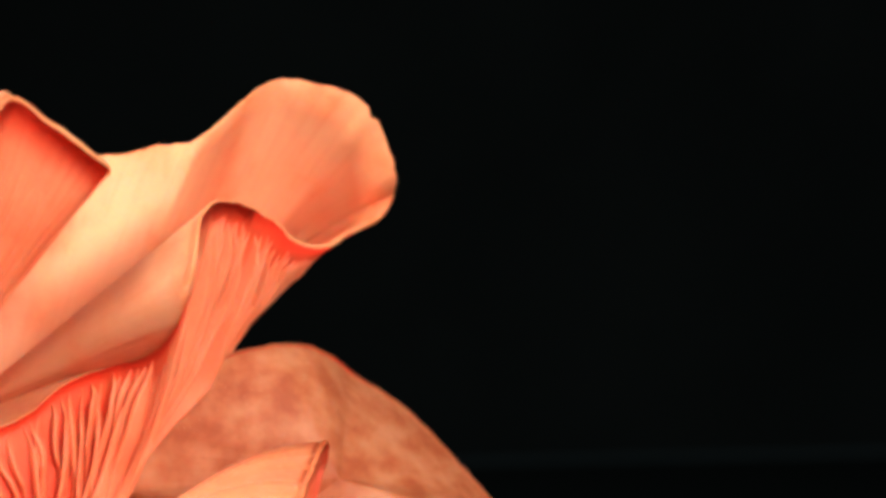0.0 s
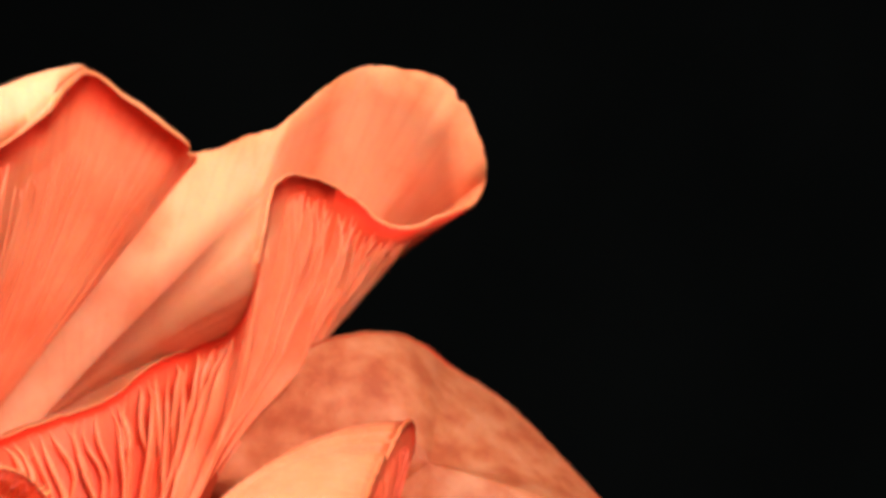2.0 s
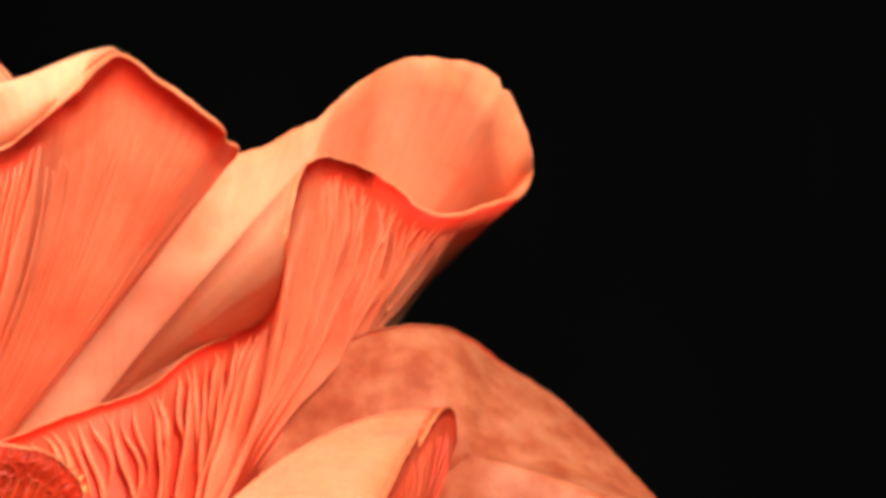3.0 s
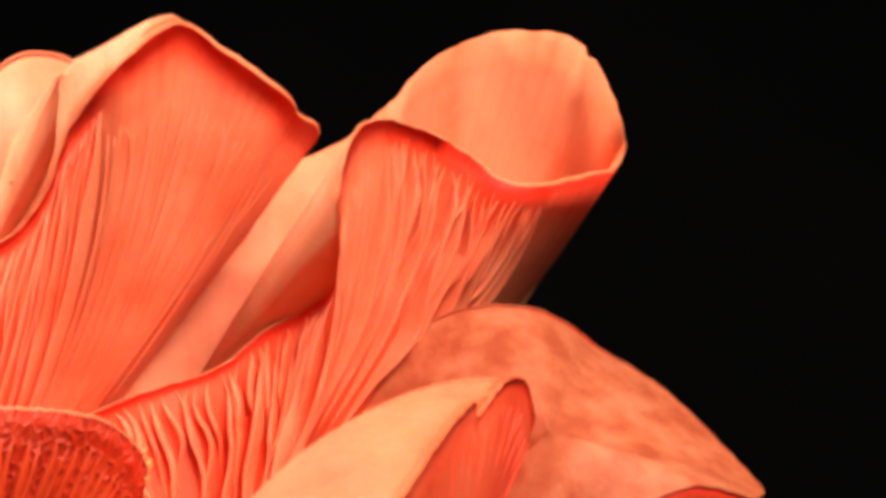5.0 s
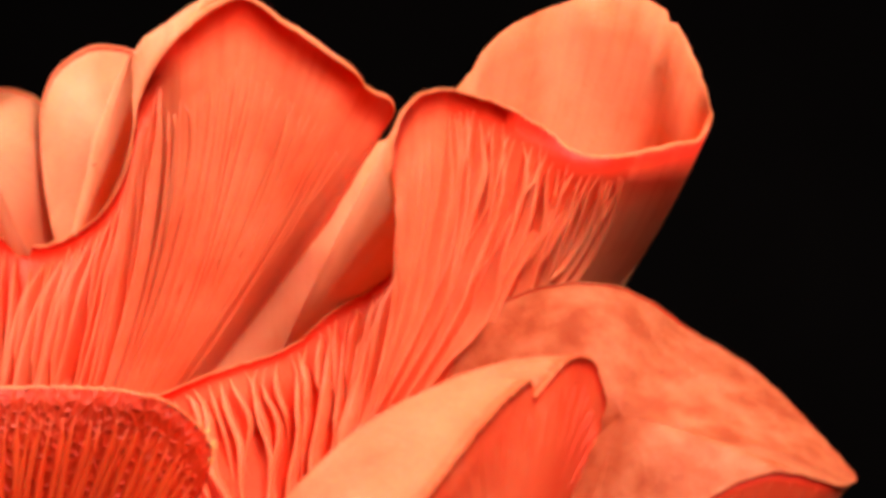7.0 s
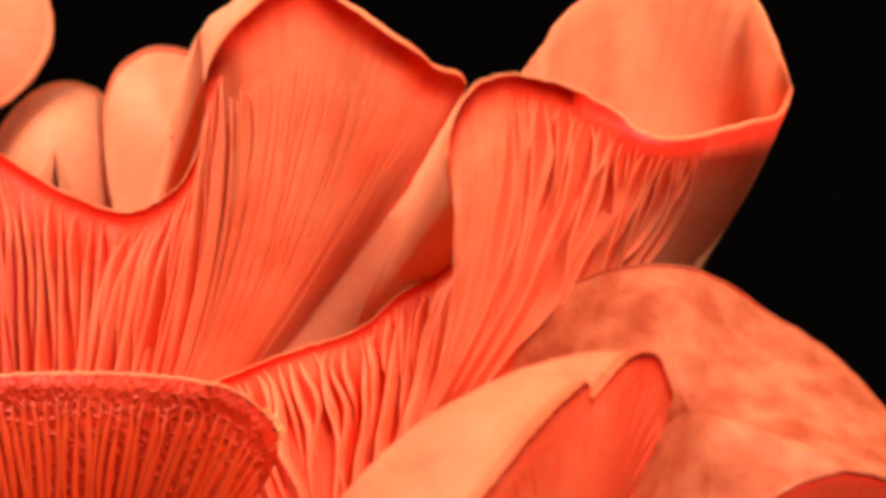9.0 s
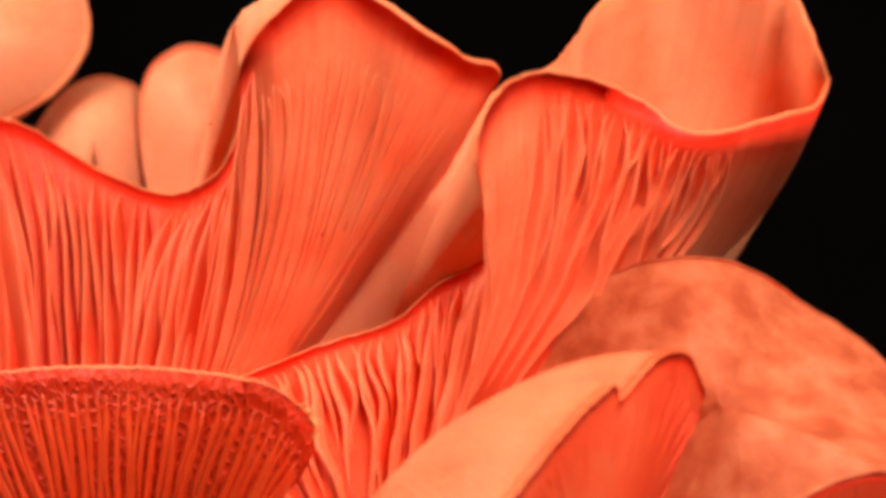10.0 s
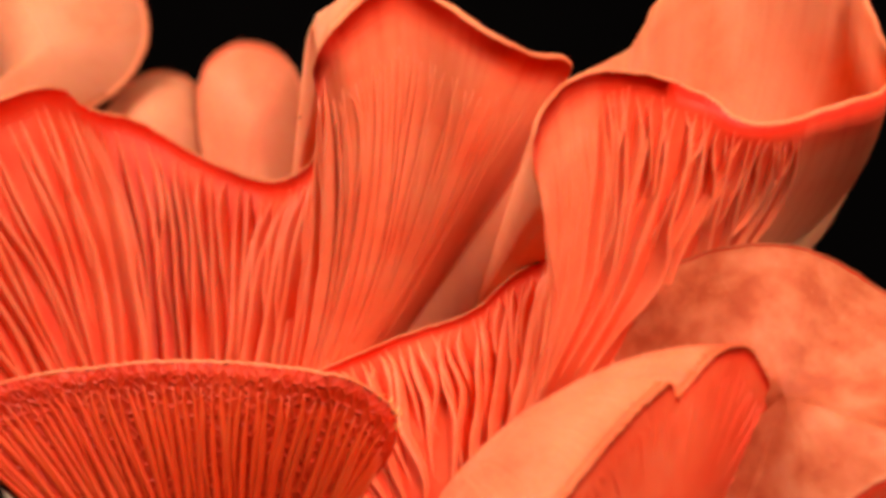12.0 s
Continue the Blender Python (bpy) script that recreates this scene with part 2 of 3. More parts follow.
def build_cap(cap, thick, face, lip=0.8, rows=22, skin_mat=None, gap_mat=None, smooth=()):
    """The cap's body: underside sheet, rounded lip and skin, closed at its ends. face is +1 or -1, the side on which
    the gills are.
    smooth: stretches of the rim, from mark to mark, under which the flesh is paler, without valley shade in its colour,
    and bears no deep gills."""
    n = cap.n
    ii = np.arange(n, dtype=float)
    vs = np.linspace(0.0, 1.0, rows) ** 0.85
    under = np.stack([cap.strip(ii, np.full(n, v)) for v in vs], 1)
    nor = np.stack([cap.normal(ii, np.full(n, min(v, 0.985))) for v in vs], 1) * face
    if cap.crown is None:
        t = (thick * (1 - 0.55 * vs ** 2))[None, :, None]
        skin = under - nor * t
        swell = np.array([[noise.noise(Vector((i * 0.11, v * 5.0, cap.seed))) for v in vs] for i in range(n)])
        skin = skin - nor * (0.5 * swell * (1 - vs ** 4))[:, :, None]
        if cap.trough is not None:
            # where the flesh is thick the skin runs from the rim into the hollow behind it, not along the gills
            w, p, c = vs[None, :, None], cap.rim[:, None], np.array(cap.trough, float)
            over = c * (1 - w) ** 2 + 2 * w * (1 - w) * (p + (c - p) * 0.45 + np.array(cap.over[1:4])) + p * w * w
            over = over - nor * (lip * vs ** 8)[None, :, None] + np.array((0, 0, 0.4)) * (swell * (1 - vs ** 4))[:, :, None]
            if cap.crest is not None:
                at = 0.75
                flat = c * (1 - at) ** 2 + 2 * at * (1 - at) * (cap.rim + (c - cap.rim) * 0.45 + np.array(cap.over[1:4])) + cap.rim * at * at
                roll = (cap.rim + cap.crest[:, 1:] - flat) * cap.crest[:, :1]
                over = over + roll[:, None] * 9.48 * w ** 3 * (1 - w)
            hold = cap.hold[:, None, None]
            skin = skin * (1 - hold) + over * hold
    else:
        p = cap.rim
        mid = cap.crown + (p - cap.crown) * cap.over[0] + np.array(cap.over[1:4])
        w = vs[None, :, None]
        skin = cap.crown * (1 - w) ** 2 + 2 * w * (1 - w) * mid[:, None] + p[:, None] * w * w
        skin = skin - nor * (lip * vs ** 6)[None, :, None]
    ends = under[:, -1], skin[:, -1]
    out = unit(cap.strip(ii, np.ones(n)) - cap.strip(ii, np.full(n, 0.96)))
    cap.skin = skin
    bend = []
    for a in np.linspace(-0.05 * math.pi, 0.95 * math.pi, 6):
        # a rounded bead that stands a little proud of the gills
        bend.append((ends[0] + ends[1]) / 2 + (nor[:, -1] * math.cos(a) + out * math.sin(a)) * lip * 0.7)
    sheet = np.concatenate([under, np.stack(bend, 1), skin[:, ::-1]], 1)
    cap.lip_line = bend[3]
    m = sheet.shape[1]
    uv = np.zeros((n, m, 2))
    uv[:, :, 0] = (ii / 10.0)[:, None]
    uv[:, :, 1] = np.r_[vs, np.ones(6), vs[::-1]][None]
    at = np.interp(ii / (n - 1), cap.marks, np.arange(len(cap.marks)))
    pale = [any(a <= x < b for a, b in smooth) for x in at]
    faces, index = [], []
    for i in range(n - 1):
        for j in range(m - 1):
            k = i * m + j
            quad = (k, k + 1, k + m + 1, k + m)
            faces.append(quad[::-1] if face > 0 else quad)
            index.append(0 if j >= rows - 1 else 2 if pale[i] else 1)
    first = tuple(range(m))
    last = tuple((n - 1) * m + j for j in range(m))
    faces += [first if face > 0 else first[::-1], last[::-1] if face > 0 else last]
    index += [0, 0]
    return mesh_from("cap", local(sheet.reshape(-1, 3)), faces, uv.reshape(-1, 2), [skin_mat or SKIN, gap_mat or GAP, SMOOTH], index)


def build_gill(cap, face, i, v0, v1, height, wide, sway, seed, mat, steps=12):
    """One gill: a fleshy rounded ridge on the underside that rises slowly from the smooth flesh and is lost in the rim."""
    v = v0 + (v1 - v0) * np.linspace(0, 1, steps)
    wob = np.array([noise.noise(Vector((seed * 3.7, x * 4.0, 1.7))) for x in v])
    at = i + 2.2 * np.array([noise.noise(Vector((i * 0.05, x * 2.6, cap.seed))) for x in v]) * (1 - v) + sway * wob * np.sin(np.pi * np.clip((v - v0) / (v1 - v0), 0, 1)) ** 0.5
    base, nor = cap.strip(at, v), cap.normal(at, np.clip(v, 0.01, 0.985)) * face
    along = unit(np.gradient(base, axis=0))
    across = unit(np.cross(nor, along))
    s = (v - v0) / (v1 - v0)
    h = height * np.clip(s / 0.45, 0.03, 1) ** 1.3 * np.clip((1 - s) / 0.22, 0, 1) * (1 + 0.25 * wob)
    lean = across * (0.35 * h * noise.noise(Vector((seed * 1.3, 9.1, 0.0))))[:, None]
    deep = nor * 0.15
    tip = base + nor * h[:, None] + lean
    w = (wide * (0.25 + 0.75 * np.minimum(1, s * 2.0)) * np.clip((1 - s) / 0.18, 0.2, 1) * (1 + 0.25 * wob))[:, None]
    low, high = nor * (0.35 * h)[:, None] + lean * 0.3, nor * (0.80 * h)[:, None] + lean * 0.8
    pts = np.stack([base - deep - across * w * 1.10, base + low - across * w * 1.0, base + high - across * w * 0.88, tip - across * w * 0.42,
                    tip + across * w * 0.42, base + high + across * w * 0.88, base + low + across * w * 1.0, base - deep + across * w * 1.10], 1)
    faces = []
    for a in range(steps - 1):
        for b in range(7):
            k = a * 8 + b
            faces.append((k, k + 8, k + 9, k + 1))
    faces += [tuple(range(8)), tuple((steps - 1) * 8 + b for b in range(7, -1, -1))]
    uv = np.zeros((steps, 8, 2))
    uv[:, :, 0] = i / 10.0 + np.linspace(0, 0.15, 8)
    uv[:, :, 1] = v[:, None]
    return mesh_from("gill", local(pts.reshape(-1, 3)), faces, uv.reshape(-1, 2), [mat])


def build_stem(top, foot, r0, r1, rings=18, around=20):
    """A stem that swells into the cap and bends down to the table."""
    top, foot = np.array(top, float), np.array(foot, float)
    bend = np.array([top[0] * 0.6 + foot[0] * 0.4, top[1] * 0.6 + foot[1] * 0.4, (top[2] + foot[2]) / 2])
    verts, uvs, faces = [], [], []
    for a in range(rings):
        s = a / (rings - 1)
        c = top * (1 - s) ** 2 + 2 * s * (1 - s) * bend + foot * s * s
        r = r0 + (r1 - r0) * s + 1.6 * max(0, 1 - s * 6)
        for b in range(around):
            w = 2 * math.pi * b / around
            q = r * (1 + 0.08 * noise.noise(Vector((math.cos(w) * 2, math.sin(w) * 2, s * 5 + top[0]))))
            verts.append(c + np.array([math.cos(w) * q, math.sin(w) * q, 0]))
            uvs.append((b / 4.0, s * 3))
    for a in range(rings - 1):
        for b in range(around):
            k, l = a * around + b, a * around + (b + 1) % around
            faces.append((k, k + around, l + around, l))
    faces += [tuple(range(around)), tuple((rings - 1) * around + b for b in range(around))[::-1]]
    return mesh_from("stem", local(verts), faces, uvs, [STEM])


def net_flesh(name):
    """Underside of the low cap: ridges that join into a net of pits near the rim."""
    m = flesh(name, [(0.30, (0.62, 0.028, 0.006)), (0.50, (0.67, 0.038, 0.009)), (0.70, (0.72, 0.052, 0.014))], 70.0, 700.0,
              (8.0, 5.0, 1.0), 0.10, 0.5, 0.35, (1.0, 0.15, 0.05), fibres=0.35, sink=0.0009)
    nodes, links = m.node_tree.nodes, m.node_tree.links
    uv = nodes.new("ShaderNodeUVMap")
    uv.uv_map = "UVMap"
    grid = nodes.new("ShaderNodeMapping")
    grid.inputs["Scale"].default_value = (6.5, 30.0, 1.0)
    links.new(uv.outputs["UV"], grid.inputs["Vector"])
    cells = nodes.new("ShaderNodeTexVoronoi")
    cells.feature = "DISTANCE_TO_EDGE"
    cells.inputs["Scale"].default_value = 1.0
    links.new(grid.outputs["Vector"], cells.inputs["Vector"])
    pits = ramp(nodes, links, cells.outputs["Distance"], [(0.04, (1, 1, 1)), (0.22, (0.0, 0.0, 0.0))])
    # Pit floors are coloured darker and redder than the ridges between them.
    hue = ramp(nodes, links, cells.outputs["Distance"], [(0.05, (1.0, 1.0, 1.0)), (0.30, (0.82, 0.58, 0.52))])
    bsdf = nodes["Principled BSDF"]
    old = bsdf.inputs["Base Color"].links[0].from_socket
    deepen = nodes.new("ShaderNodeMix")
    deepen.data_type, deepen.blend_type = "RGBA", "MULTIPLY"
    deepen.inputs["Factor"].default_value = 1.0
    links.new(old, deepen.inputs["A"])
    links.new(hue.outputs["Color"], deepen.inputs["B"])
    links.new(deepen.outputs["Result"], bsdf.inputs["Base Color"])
    b = nodes.new("ShaderNodeBump")
    b.inputs["Strength"].default_value, b.inputs["Distance"].default_value = 0.8, 0.0006
    links.new(pits.outputs["Color"], b.inputs["Height"])
    links.new(b.outputs["Normal"], nodes["Principled BSDF"].inputs["Normal"])
    return m


NET = net_flesh("pitted_gill_flesh")
RUST = flesh("rust_gill_flesh", [(0.30, (0.70, 0.048, 0.011)), (0.50, (0.75, 0.066, 0.016)), (0.70, (0.79, 0.088, 0.024))], 60.0, 700.0,
             (8.0, 5.0, 1.0), 0.10, 0.50, 0.4, (1.0, 0.15, 0.05), fibres=0.35)
MUSHROOMS = []


def mushroom(label, cap, face, thick, belts, foot, stem_r=4.0, lip=0.9, sway=2.0, top=0.978, skin_mat=None, gap_mat=None, smooth=()):
    """A whole mushroom: an Empty on the table that carries cap, gills and stem. belts: rows of gills between two marks of the rim, as
    count, first mark, last mark, height and half width of a gill, how near the throat they begin, and their flesh."""
    thing = tagged(new("oyster_mushroom"), label, "mushroom", "oyster mushrooms of the cluster")
    MUSHROOMS.append(thing)
    body = new("cap", build_cap(cap, thick, face, lip, skin_mat=skin_mat, gap_mat=gap_mat, smooth=smooth))
    body.parent = thing
    cap.body = body
    rng = random.Random(int(cap.seed * 100))
    for count, k0, k1, height, wide, reach, mat in belts:
        u0, u1 = np.interp([k0, k1], np.arange(len(cap.marks)), cap.marks)
        for g in range(count):
            i = (u0 + (u1 - u0) * (g + 0.5 + rng.uniform(-0.2, 0.2)) / count) * (cap.n - 2) + 0.5
            v0 = reach + (1 - reach) * ((0.0, 0.42, 0.20, 0.50)[g % 4] + rng.uniform(0, 0.10))
            blade = new("gill", build_gill(cap, face, i, v0, top - rng.uniform(0, 0.02) - (0.05 if height < 1 else 0), height * rng.uniform(0.75, 1.1) * (1.0 if g % 4 == 0 else 0.8),
                                           wide * rng.uniform(0.8, 1.2), sway, g + k0 * 17 + cap.seed * 31, mat))
            blade.parent = body
    stem = new("stem", build_stem(cap.throat + np.array([0, 0, 0.5]), foot, stem_r, stem_r * 1.3))
    stem.parent = thing
    return thing


DOWN = flesh("pale_down", [(0.3, (0.88, 0.38, 0.20)), (0.7, (0.90, 0.50, 0.30))], 60.0, 700.0, (8.0, 5.0, 1.0), 0.0, 0.8, 0.2, (1.0, 0.3, 0.1))
TORN = flesh("torn_flesh", [(0.3, (0.85, 0.40, 0.12)), (0.7, (0.88, 0.58, 0.22))], 400.0, 700.0, (8.0, 5.0, 1.0), 0.2, 0.7, 0.3, (1.0, 0.4, 0.1))
CRUMB = plain("dark_debris", (0.035, 0.016, 0.008), 0.8, 900.0)


def spikes(name, feet, ways, thin, mat):
    """Many thin tapering hairs in one mesh."""
    verts, faces, uvs = [], [], []
    for foot, way in zip(feet, ways):
        d = unit(way)
        a = unit(np.cross(d, (0.3, 0.5, 0.81)))
        b = np.cross(d, a)
        k = len(verts)
        for w in (0.0, 2.1, 4.2):
            verts.append(foot - d * 0.1 + thin * (a * math.cos(w) + b * math.sin(w)))
        verts.append(foot + way)
        faces += [(k, k + 1, k + 3), (k + 1, k + 2, k + 3), (k + 2, k, k + 3), (k + 2, k + 1, k)]
        uvs += [(0.0, 0.5)] * 4
    return mesh_from(name, local(verts), faces, uvs, [mat])


def down(cap, i0, i1, v0, v1, count, length):
    """Short soft hairs on a stretch of a cap's skin."""
    rng = random.Random(int(cap.seed * 10) + 5)
    skin = cap.skin
    n, m, _ = skin.shape
    nor = unit(np.cross(np.gradient(skin, axis=0), np.gradient(skin, axis=1)))
    vs = np.linspace(0, 1, m) ** 0.85
    under = np.stack([cap.strip(np.arange(n, dtype=float), np.full(n, v)) for v in vs], 1)
    sign = np.sign(np.sum(nor * (skin - under), axis=2, keepdims=True) + 1e-9)
    nor = nor * sign
    feet, ways = [], []
    for _ in range(count):
        i = rng.uniform(i0, i1) * (n - 2)
        j = rng.uniform(v0, v1) * (m - 2)
        a, b, s, t = int(i), int(j), i - int(i), j - int(j)
        feet.append((skin[a, b] * (1 - s) + skin[a + 1, b] * s) * (1 - t) + (skin[a, b + 1] * (1 - s) + skin[a + 1, b + 1] * s) * t)
        lean = np.array([rng.gauss(0, 0.45) for _ in range(3)])
        ways.append(unit(nor[a, b] + lean) * length * rng.uniform(0.5, 1.2))
    hair = new("down", spikes("down", feet, ways, 0.035, DOWN))
    hair.parent = cap.body
    tagged(hair, "fine pale down on the skin", kind="stuff")


def crumb(cap, place):
    """A bent dark sliver that sticks to the lip."""
    pts = np.concatenate([cap.skin.reshape(-1, 3), cap.lip_line])
    p = pts[np.argmin(np.linalg.norm(pts - np.array(place), axis=1))]
    verts, faces = [], []
    for k in range(5):
        c = p + np.array([-0.9 + 0.45 * k, -0.35, -0.25 + 0.18 * k + 0.10 * (k % 2)])
        r = (0.05, 0.16, 0.20, 0.14, 0.04)[k]
        verts += [c + np.array([0, -r, 0]), c + np.array([0, r, r]), c + np.array([0, r, -r])]
    for k in range(4):
        for a in range(3):
            b = (a + 1) % 3
            faces.append((k * 3 + a, k * 3 + 3 + a, k * 3 + 3 + b, k * 3 + b))
    faces += [(0, 1, 2), (14, 13, 12)]
    ob = tagged(new("debris", mesh_from("debris", local(verts), faces, [(0.0, 0.5)] * 15, [CRUMB])),
                "tiny dark brown sliver of debris stuck to mushroom lip", "debris")
    MUSHROOMS.append(ob)


def torn_tip(cap, place):
    """Ragged yellowish shreds where the rim is torn."""
    k = int(np.argmin(np.linalg.norm(cap.lip_line - np.array(place), axis=1)))
    rng = random.Random(12)
    feet, ways = [], []
    for _ in range(26):
        a = min(cap.n - 2, max(1, k + int(rng.gauss(0, 2.2))))
        foot = cap.lip_line[a] + np.array([rng.gauss(0, 0.3) for _ in range(3)])
        out = unit(cap.lip_line[a] - cap.throat)
        feet.append(foot - out * 0.5)
        ways.append((out + np.array([rng.gauss(0, 0.6), rng.gauss(-0.2, 0.5), rng.gauss(0, 0.5)])) * rng.uniform(0.7, 1.8))
    shreds = new("torn_edge", spikes("torn_edge", feet, ways, 0.28, TORN))
    shreds.parent = cap.body
    tagged(shreds, "ragged yellowish torn edge")


FLOOR_Z = -LEVEL / MM + 0.2
# the large fan whose gills face the lens
fan_cap = Cap([
    (-174.7, -25.1, -39.7), (-174.2, -13.5, -13), (-166.8, -2.7, 7.7), (-158.3, 7.4, 21.4), (-150.9, 17.2, 27.5), (-147.7, 28, 29.3),
    (-147.4, 39.5, 25.6), (-139, 50, 22.5), (-129.2, 56.8, 15.7), (-118.4, 58.9, 9.9), (-105.1, 58.3, 5.7), (-85.7, 39.9, 6.7),
    (-72.9, 24.5, 13.4), (-66, 9, 20.5), (-57, -13.5, 22.2), (-46.5, -25, 28.5), (-37.5, -15.4, 38.6), (-29.5, -11, 34.4),
    (-22, -10.7, 28.9), (-16, -6.3, 25), (-14.5, 4.8, 24.2), (-11.3, 18.9, 24.1), (-22.1, 37.3, 16.1), (-34.3, 49.9, 4),
    (-51.4, 57, -6.2), (-68, 56.9, -18.8), (-82.9, 51.9, -32.4),
], (-132.0, 40.0, -108.0), 6, None,
    [(0, 4, 26, 0), (5, 6, 20, 0), (8, 10, 12, 0), (10, 14, 10, 0), (11, 20, 8, 0), (13, 28, 6, 4), (16, 32, 10, 6), (18, 26, 12, 6), (21, 14, 10, 4), (26, 0, 4, 0)], (0.5, 0, 0, 6), n=200, rough=0.35, seed=1, calm=30,
    trough=(-122, 95, -25), hold=[(0, 0), (7, 0), (9, 1), (16, 1), (17, 0.3), (18, 0), (26, 0)],
    crest=[(9, 0, 0, 0, 0), (10, 0, -4, 8, 3), (11, 0.6, -8, 14, 9), (12, 1, -13, 18, 17), (13, 1, -8.5, 10, 12), (14, 1, -9, 19, 12.5), (15, 1, -7, 24, 8.5), (16, 0.7, -4, 5, 0), (17, 0, 0, 5, 0)])
mushroom("large fan-shaped pink oyster mushroom with salmon gills, wavy peach lip", fan_cap, 1, 2.2,
         [(47, 0, 11.3, 6.0, 0.74, 0.10, GILL), (17, 11.3, 14.6, 3.0, 0.60, 0.30, GILL), (15, 14.6, 16.8, 0.95, 0.5, 0.30, GILL), (16, 16.8, 20.5, 0.4, 0.45, 0.40, SMOOTH)], (-120.0, 24.0, FLOOR_Z), lip=1.1, sway=2.2, smooth=[(14.2, 26)])

# the folded funnel in the middle
funnel_cap = Cap([
    (-85.2, 14.3, -48.5), (-69.4, 13.8, -41.1), (-49.3, 12, -33.8), (-33, 12.2, -28.8), (-22.9, 10.4, -21.3), (-14.9, 7, -18.2),
    (-7, -5.3, -14.2), (-5.2, -23.6, -4.9), (-3.7, -28.8, 5.8), (1.2, -19.1, 15.6), (10.9, -7.5, 17.4), (22, 0.3, 13.2),
    (28.3, 2, 7.7), (35.9, 3.1, 6.7), (43.4, 9.5, 9.3), (49.9, 13.1, 11.5), (54.6, 16.5, 13.1), (57.3, 15.2, 18.3),
    (55.5, 9, 24), (52.8, 8, 32), (49.3, 8, 38.5), (43, 10, 43.2), (28.4, 16.5, 46), (13.5, 8, 36.6),
    (8, 14, 31.5), (3, 27, 31), (-3, 39, 29.5), (-9, 47.9, 29), (-25, 51.9, 23.5), (-52.2, 50.2, 5.9),
    (-68.1, 40.3, -38.5),
], (-42.0, 4.0, -84.0), 3, None,
    [(0, 4, 0, 0), (3, 12, 4, 0), (5, 16, 6, 0), (7, 19, 8, 0), (9, 16, 14, 0), (12, 9, 28, 0), (16, 8, 50, -2), (19, 17, 58, -4), (22, 12, 60, -4), (25, 0, 46, -8), (30, 0, 20, -8)], (0.5, 0, 0, 3), n=240, rough=0.35, seed=2, calm=15,
    trough=(-48, 48, -36), hold=[(0, 1), (9, 1), (10, 0.7), (11, 0.3), (13, 0), (30, 0)],
    puff=[(0, 0, 0, 0), (11, 0, 0, 0), (14, 0, 24, 0), (16, 0, 46, 0), (18, 0, 40, 0), (20, 0, 14, 0), (22, 0, 0, 0), (30, 0, 0, 0)], nick=[((49.3, 8, 38.5), 1.3)])
mushroom("folded funnel-shaped pink oyster mushroom, peach inside, red-salmon gills outside", funnel_cap, 1, 2.0,
         [(35, 0, 6, 4.4, 0.60, 0.12, GILL), (14, 6, 8.0, 0.9, 0.5, 0.30, GILL), (9, 8.0, 9.3, 0.5, 0.55, 0.30, GILL), (20, 9.3, 12.5, 4.2, 0.46, 0.36, GILL), (7, 12.5, 13.6, 1.8, 0.46, 0.55, GILL)], (-30.0, 8.0, FLOOR_Z), lip=0.5, sway=3.0, smooth=[(6.4, 9.25), (13.6, 30)])

# the low cap in front, seen from its gills
low_cap = Cap([
    (-163.5, -4.6, -51.5), (-146.7, -3.1, -43.8), (-132, -2.4, -40.7), (-119, -3.8, -39.6), (-102.7, -6.1, -38.3), (-82.3, -9.1, -38.3),
    (-67.4, -12.1, -39.3), (-58, -11.5, -40.6), (-51.5, -6.7, -42.9), (-46.6, 1.2, -49.9), (-49.9, 5.6, -59.5), (-59.2, 5.9, -68.4),
], (-98.0, 24.0, -118.0), 5, None,
    [(0, 0, 0, 2), (8, 0, -4, 2), (11, 0, -8, 2)], (0.5, 0, 0, 0), n=130, rough=0.35, seed=3, calm=10)
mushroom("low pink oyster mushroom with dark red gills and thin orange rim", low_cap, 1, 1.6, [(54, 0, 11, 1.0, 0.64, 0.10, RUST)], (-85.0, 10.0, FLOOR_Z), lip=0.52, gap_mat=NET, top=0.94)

# the small tongue-shaped cap at the foot of the funnel
small_cap = Cap([
    (-13, -62, -92), (-7, -60, -82), (-2, -56, -73), (3, -50, -65.5), (8.5, -43, -57), (14, -35, -49), (19.6, -26, -42.5), (20.2, -22.8, -45.2),
    (21, -20.5, -44.3), (23.5, -18.5, -40.8), (26.7, -15, -37.2), (30.6, -8.6, -36.4), (32.6, -2, -41.5), (32.9, 6, -47),
    (30, 12, -54), (26.5, 15, -61), (22, 15, -69),
], (11.4, -16.0, -82.4), 4, (-30.0, -16.0, -65.0),
    [(0, 0, 0, 0), (16, 0, 0, 0)], (0.52, 0, 0, 17.0), n=190, rough=0.35, seed=4, calm=10)
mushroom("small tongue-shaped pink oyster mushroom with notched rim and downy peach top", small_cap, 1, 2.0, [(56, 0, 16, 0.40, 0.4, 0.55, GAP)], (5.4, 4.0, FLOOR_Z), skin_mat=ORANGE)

# the broad cap behind, seen from its mottled top
broad_cap = Cap([
    (-29.3, 32, -50), (-13.9, 26, -34), (5, 20, -21.5), (23, 17, -16.6), (34, 19.5, -16.6), (43, 23, -19.8), (50, 26.3, -24.8),
    (63.5, 25.8, -34.4), (72.9, 21.1, -45.5), (80.5, 13, -57), (79.8, 7, -59.6), (76, 1, -60.5), (65, -4, -58),
    (53, -5, -62), (41, -4, -72), (26, 2, -84), (6, 12, -92), (-16, 24, -88),
], (45, 30.0, -104), 5, (36, 0.0, -46),
    [(0, 0, 0, 0), (17, 0, 0, 0)], (0.5, 0, -3.0, 2.0), n=140, rough=0.35, seed=5, calm=10)
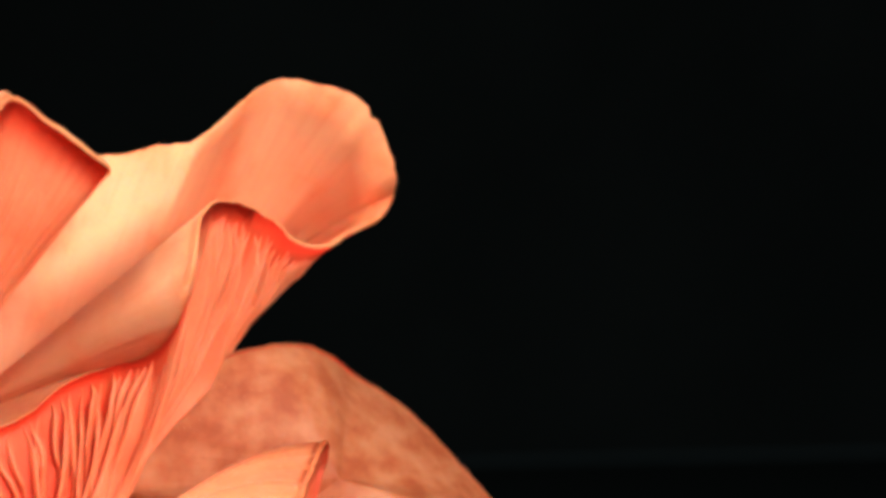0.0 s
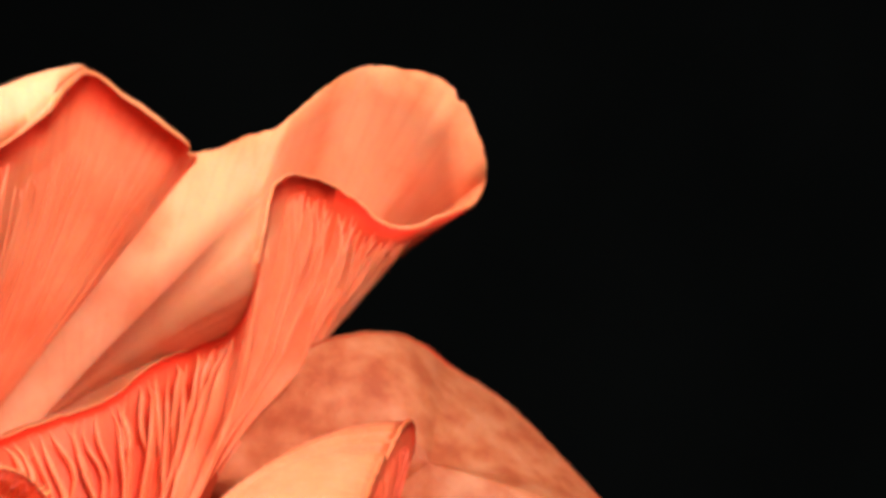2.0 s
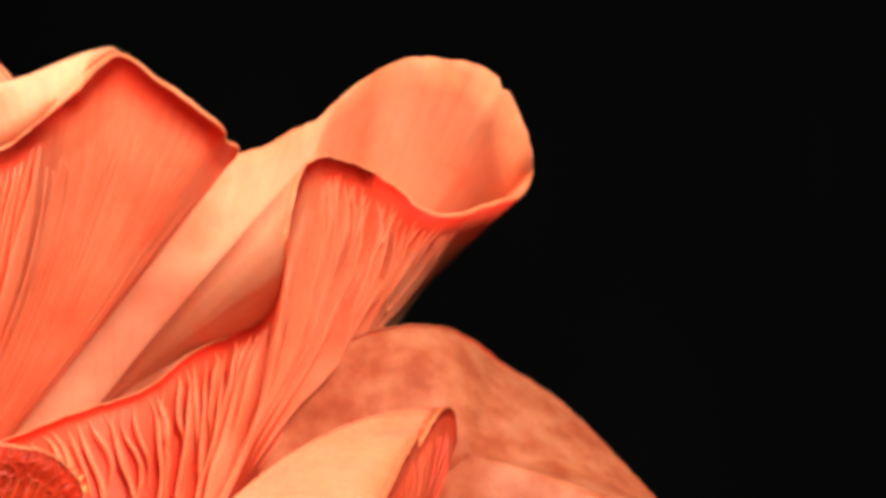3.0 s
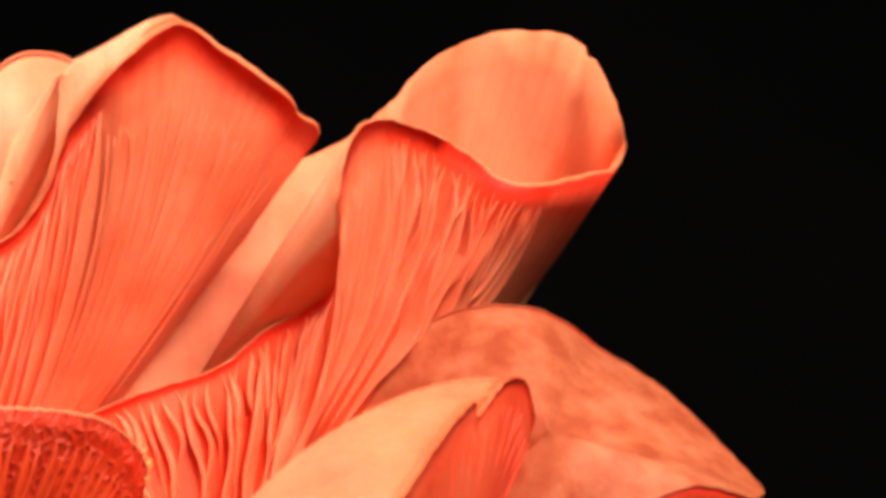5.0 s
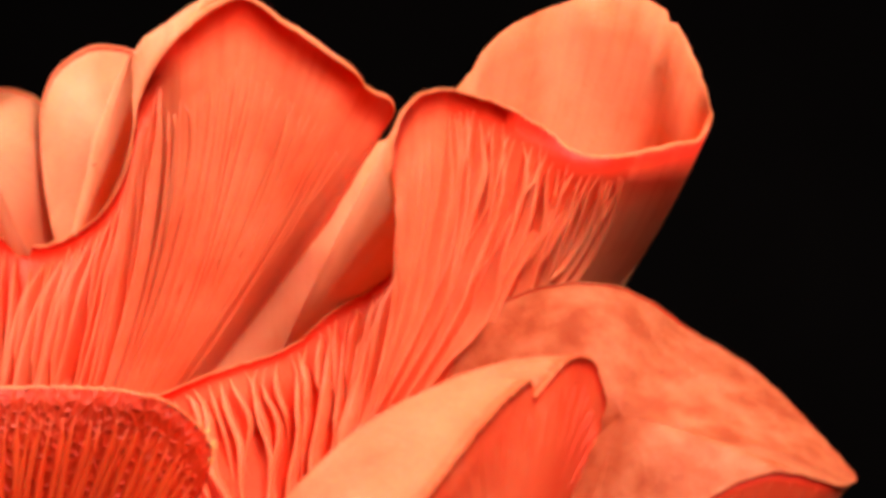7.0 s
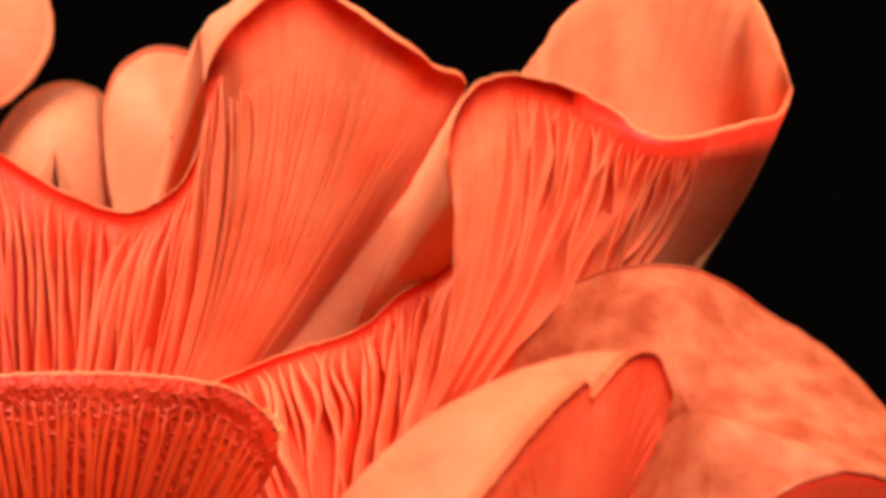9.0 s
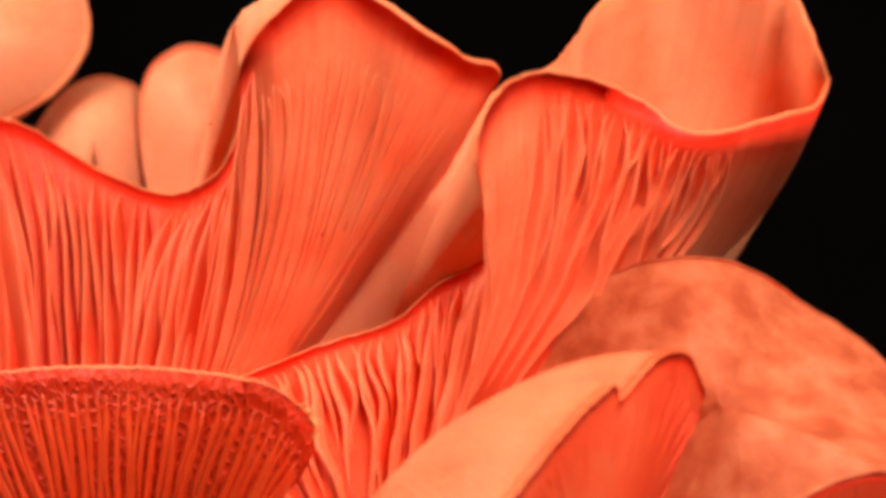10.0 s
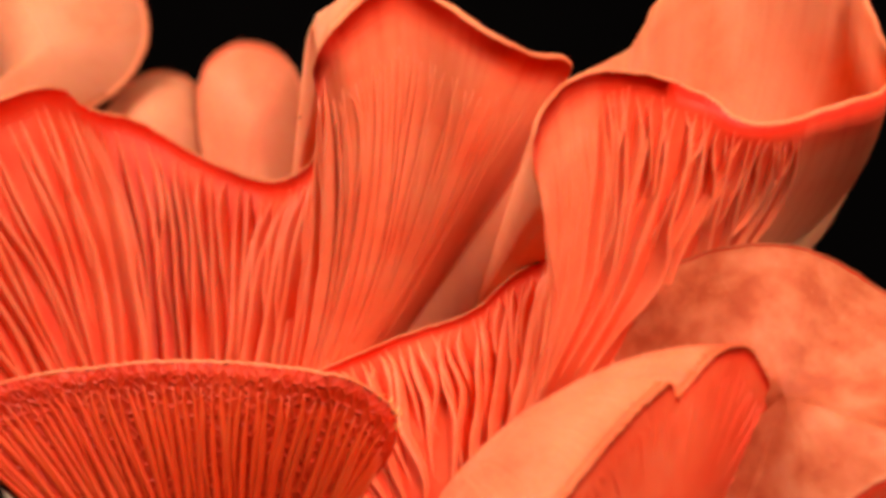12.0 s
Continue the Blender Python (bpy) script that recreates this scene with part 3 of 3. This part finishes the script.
mushroom("broad pink oyster mushroom with mottled peach-brown top, behind the cluster", broad_cap, 1, 2.0, [(60, 0, 14, 1.3, 0.45, 0.10, GILL)], (30.7, 22.0, FLOOR_Z), skin_mat=MOTTLED, lip=0.4)

# three soft caps far behind, which drift on their own
FRONT = len(MUSHROOMS)
back_cap = Cap([
    (-108, 83, -12), (-116, 83, 12), (-119.5, 83, 35), (-118, 83, 47), (-112, 83, 53.5), (-104, 83, 55.5),
    (-96, 83, 53), (-89, 83, 44.9), (-87, 83, 32.5), (-89, 83, 12), (-96, 83, -10), (-107, 83, -12.5),
], (-104.5, 92.0, -20.0), 4, (-101.7, 72.0, 30),
    [(0, 0, 4, 0), (11, 0, 4, 0)], (0.55, 0, -4.0, 0), n=60, rough=0.35, seed=6, calm=10)
mushroom("blurred rounded pink oyster mushroom at the back of the cluster", back_cap, 1, 2.0, [(40, 0, 11, 1.0, 0.3, 0.10, GILL)], (-84.5, 100.0, FLOOR_Z), skin_mat=PINK)

pale_cap = Cap([
    (-152, 96, -10), (-155, 96, 24), (-147, 96, 42), (-134, 96, 49), (-121, 96, 43), (-114, 96, 26), (-118, 96, -10),
], (-134, 102.0, -16), 4, (-133, 82.0, 28),
    [(0, 0, 4, 0), (6, 0, 4, 0)], (0.55, 0, -6.0, 0), n=60, rough=0.35, seed=7, calm=10)
mushroom("blurred pale peach oyster mushroom cap at the back of the cluster", pale_cap, 1, 2.0, [(30, 0, 6, 1.0, 0.3, 0.10, GILL)], (-104.9, 110.0, FLOOR_Z))

top_cap = Cap([
    (-208, 86, 22.3), (-188.3, 82, 26.8), (-166.9, 80, 30.7), (-155.3, 80, 34.7), (-144.2, 82, 41.9), (-138, 84, 50.4),
    (-136, 88, 60.9), (-141.1, 92, 76.2), (-160.8, 96, 89.1), (-190.6, 98, 94),
], (-200, 96.0, 14), 4, (-163.5, 72.0, 54.2),
    [(0, 0, 6, 0), (9, 0, 6, 0)], (0.55, 0, -4.0, 5.0), n=90, rough=0.35, seed=8, calm=10)
mushroom("smooth peach oyster mushroom cap rising at the back", top_cap, 1, 2.0, [(50, 0, 9, 1.0, 0.3, 0.10, GILL)], (-160.5, 105.0, FLOOR_Z))
DRIFTING = MUSHROOMS[FRONT:]


# fine down on the lips and on the small cap's top, a torn tip and a crumb of debris
down(fan_cap, 0.40, 0.66, 0.60, 1.0, 1500, 0.7)
down(funnel_cap, 0.06, 0.32, 0.55, 1.0, 900, 0.6)
down(small_cap, 0.05, 0.80, 0.25, 0.95, 1300, 0.8)
down(broad_cap, 0.10, 0.90, 0.60, 1.0, 500, 0.5)
crumb(fan_cap, (-84.9, 29.8, 19.7))
torn_tip(low_cap, (-46.6, 1, -50))


def motions():
    rows = [(t, pose(x * MM, y * MM, 0, 0, 0, turn)) for t, x, y, turn in TURN]
    slow = [(t, pose(x * MM, y * MM, 0)) for t, x, y in DRIFT]
    for thing in MUSHROOMS:
        walk(thing, slow if thing in DRIFTING else rows)


motions()
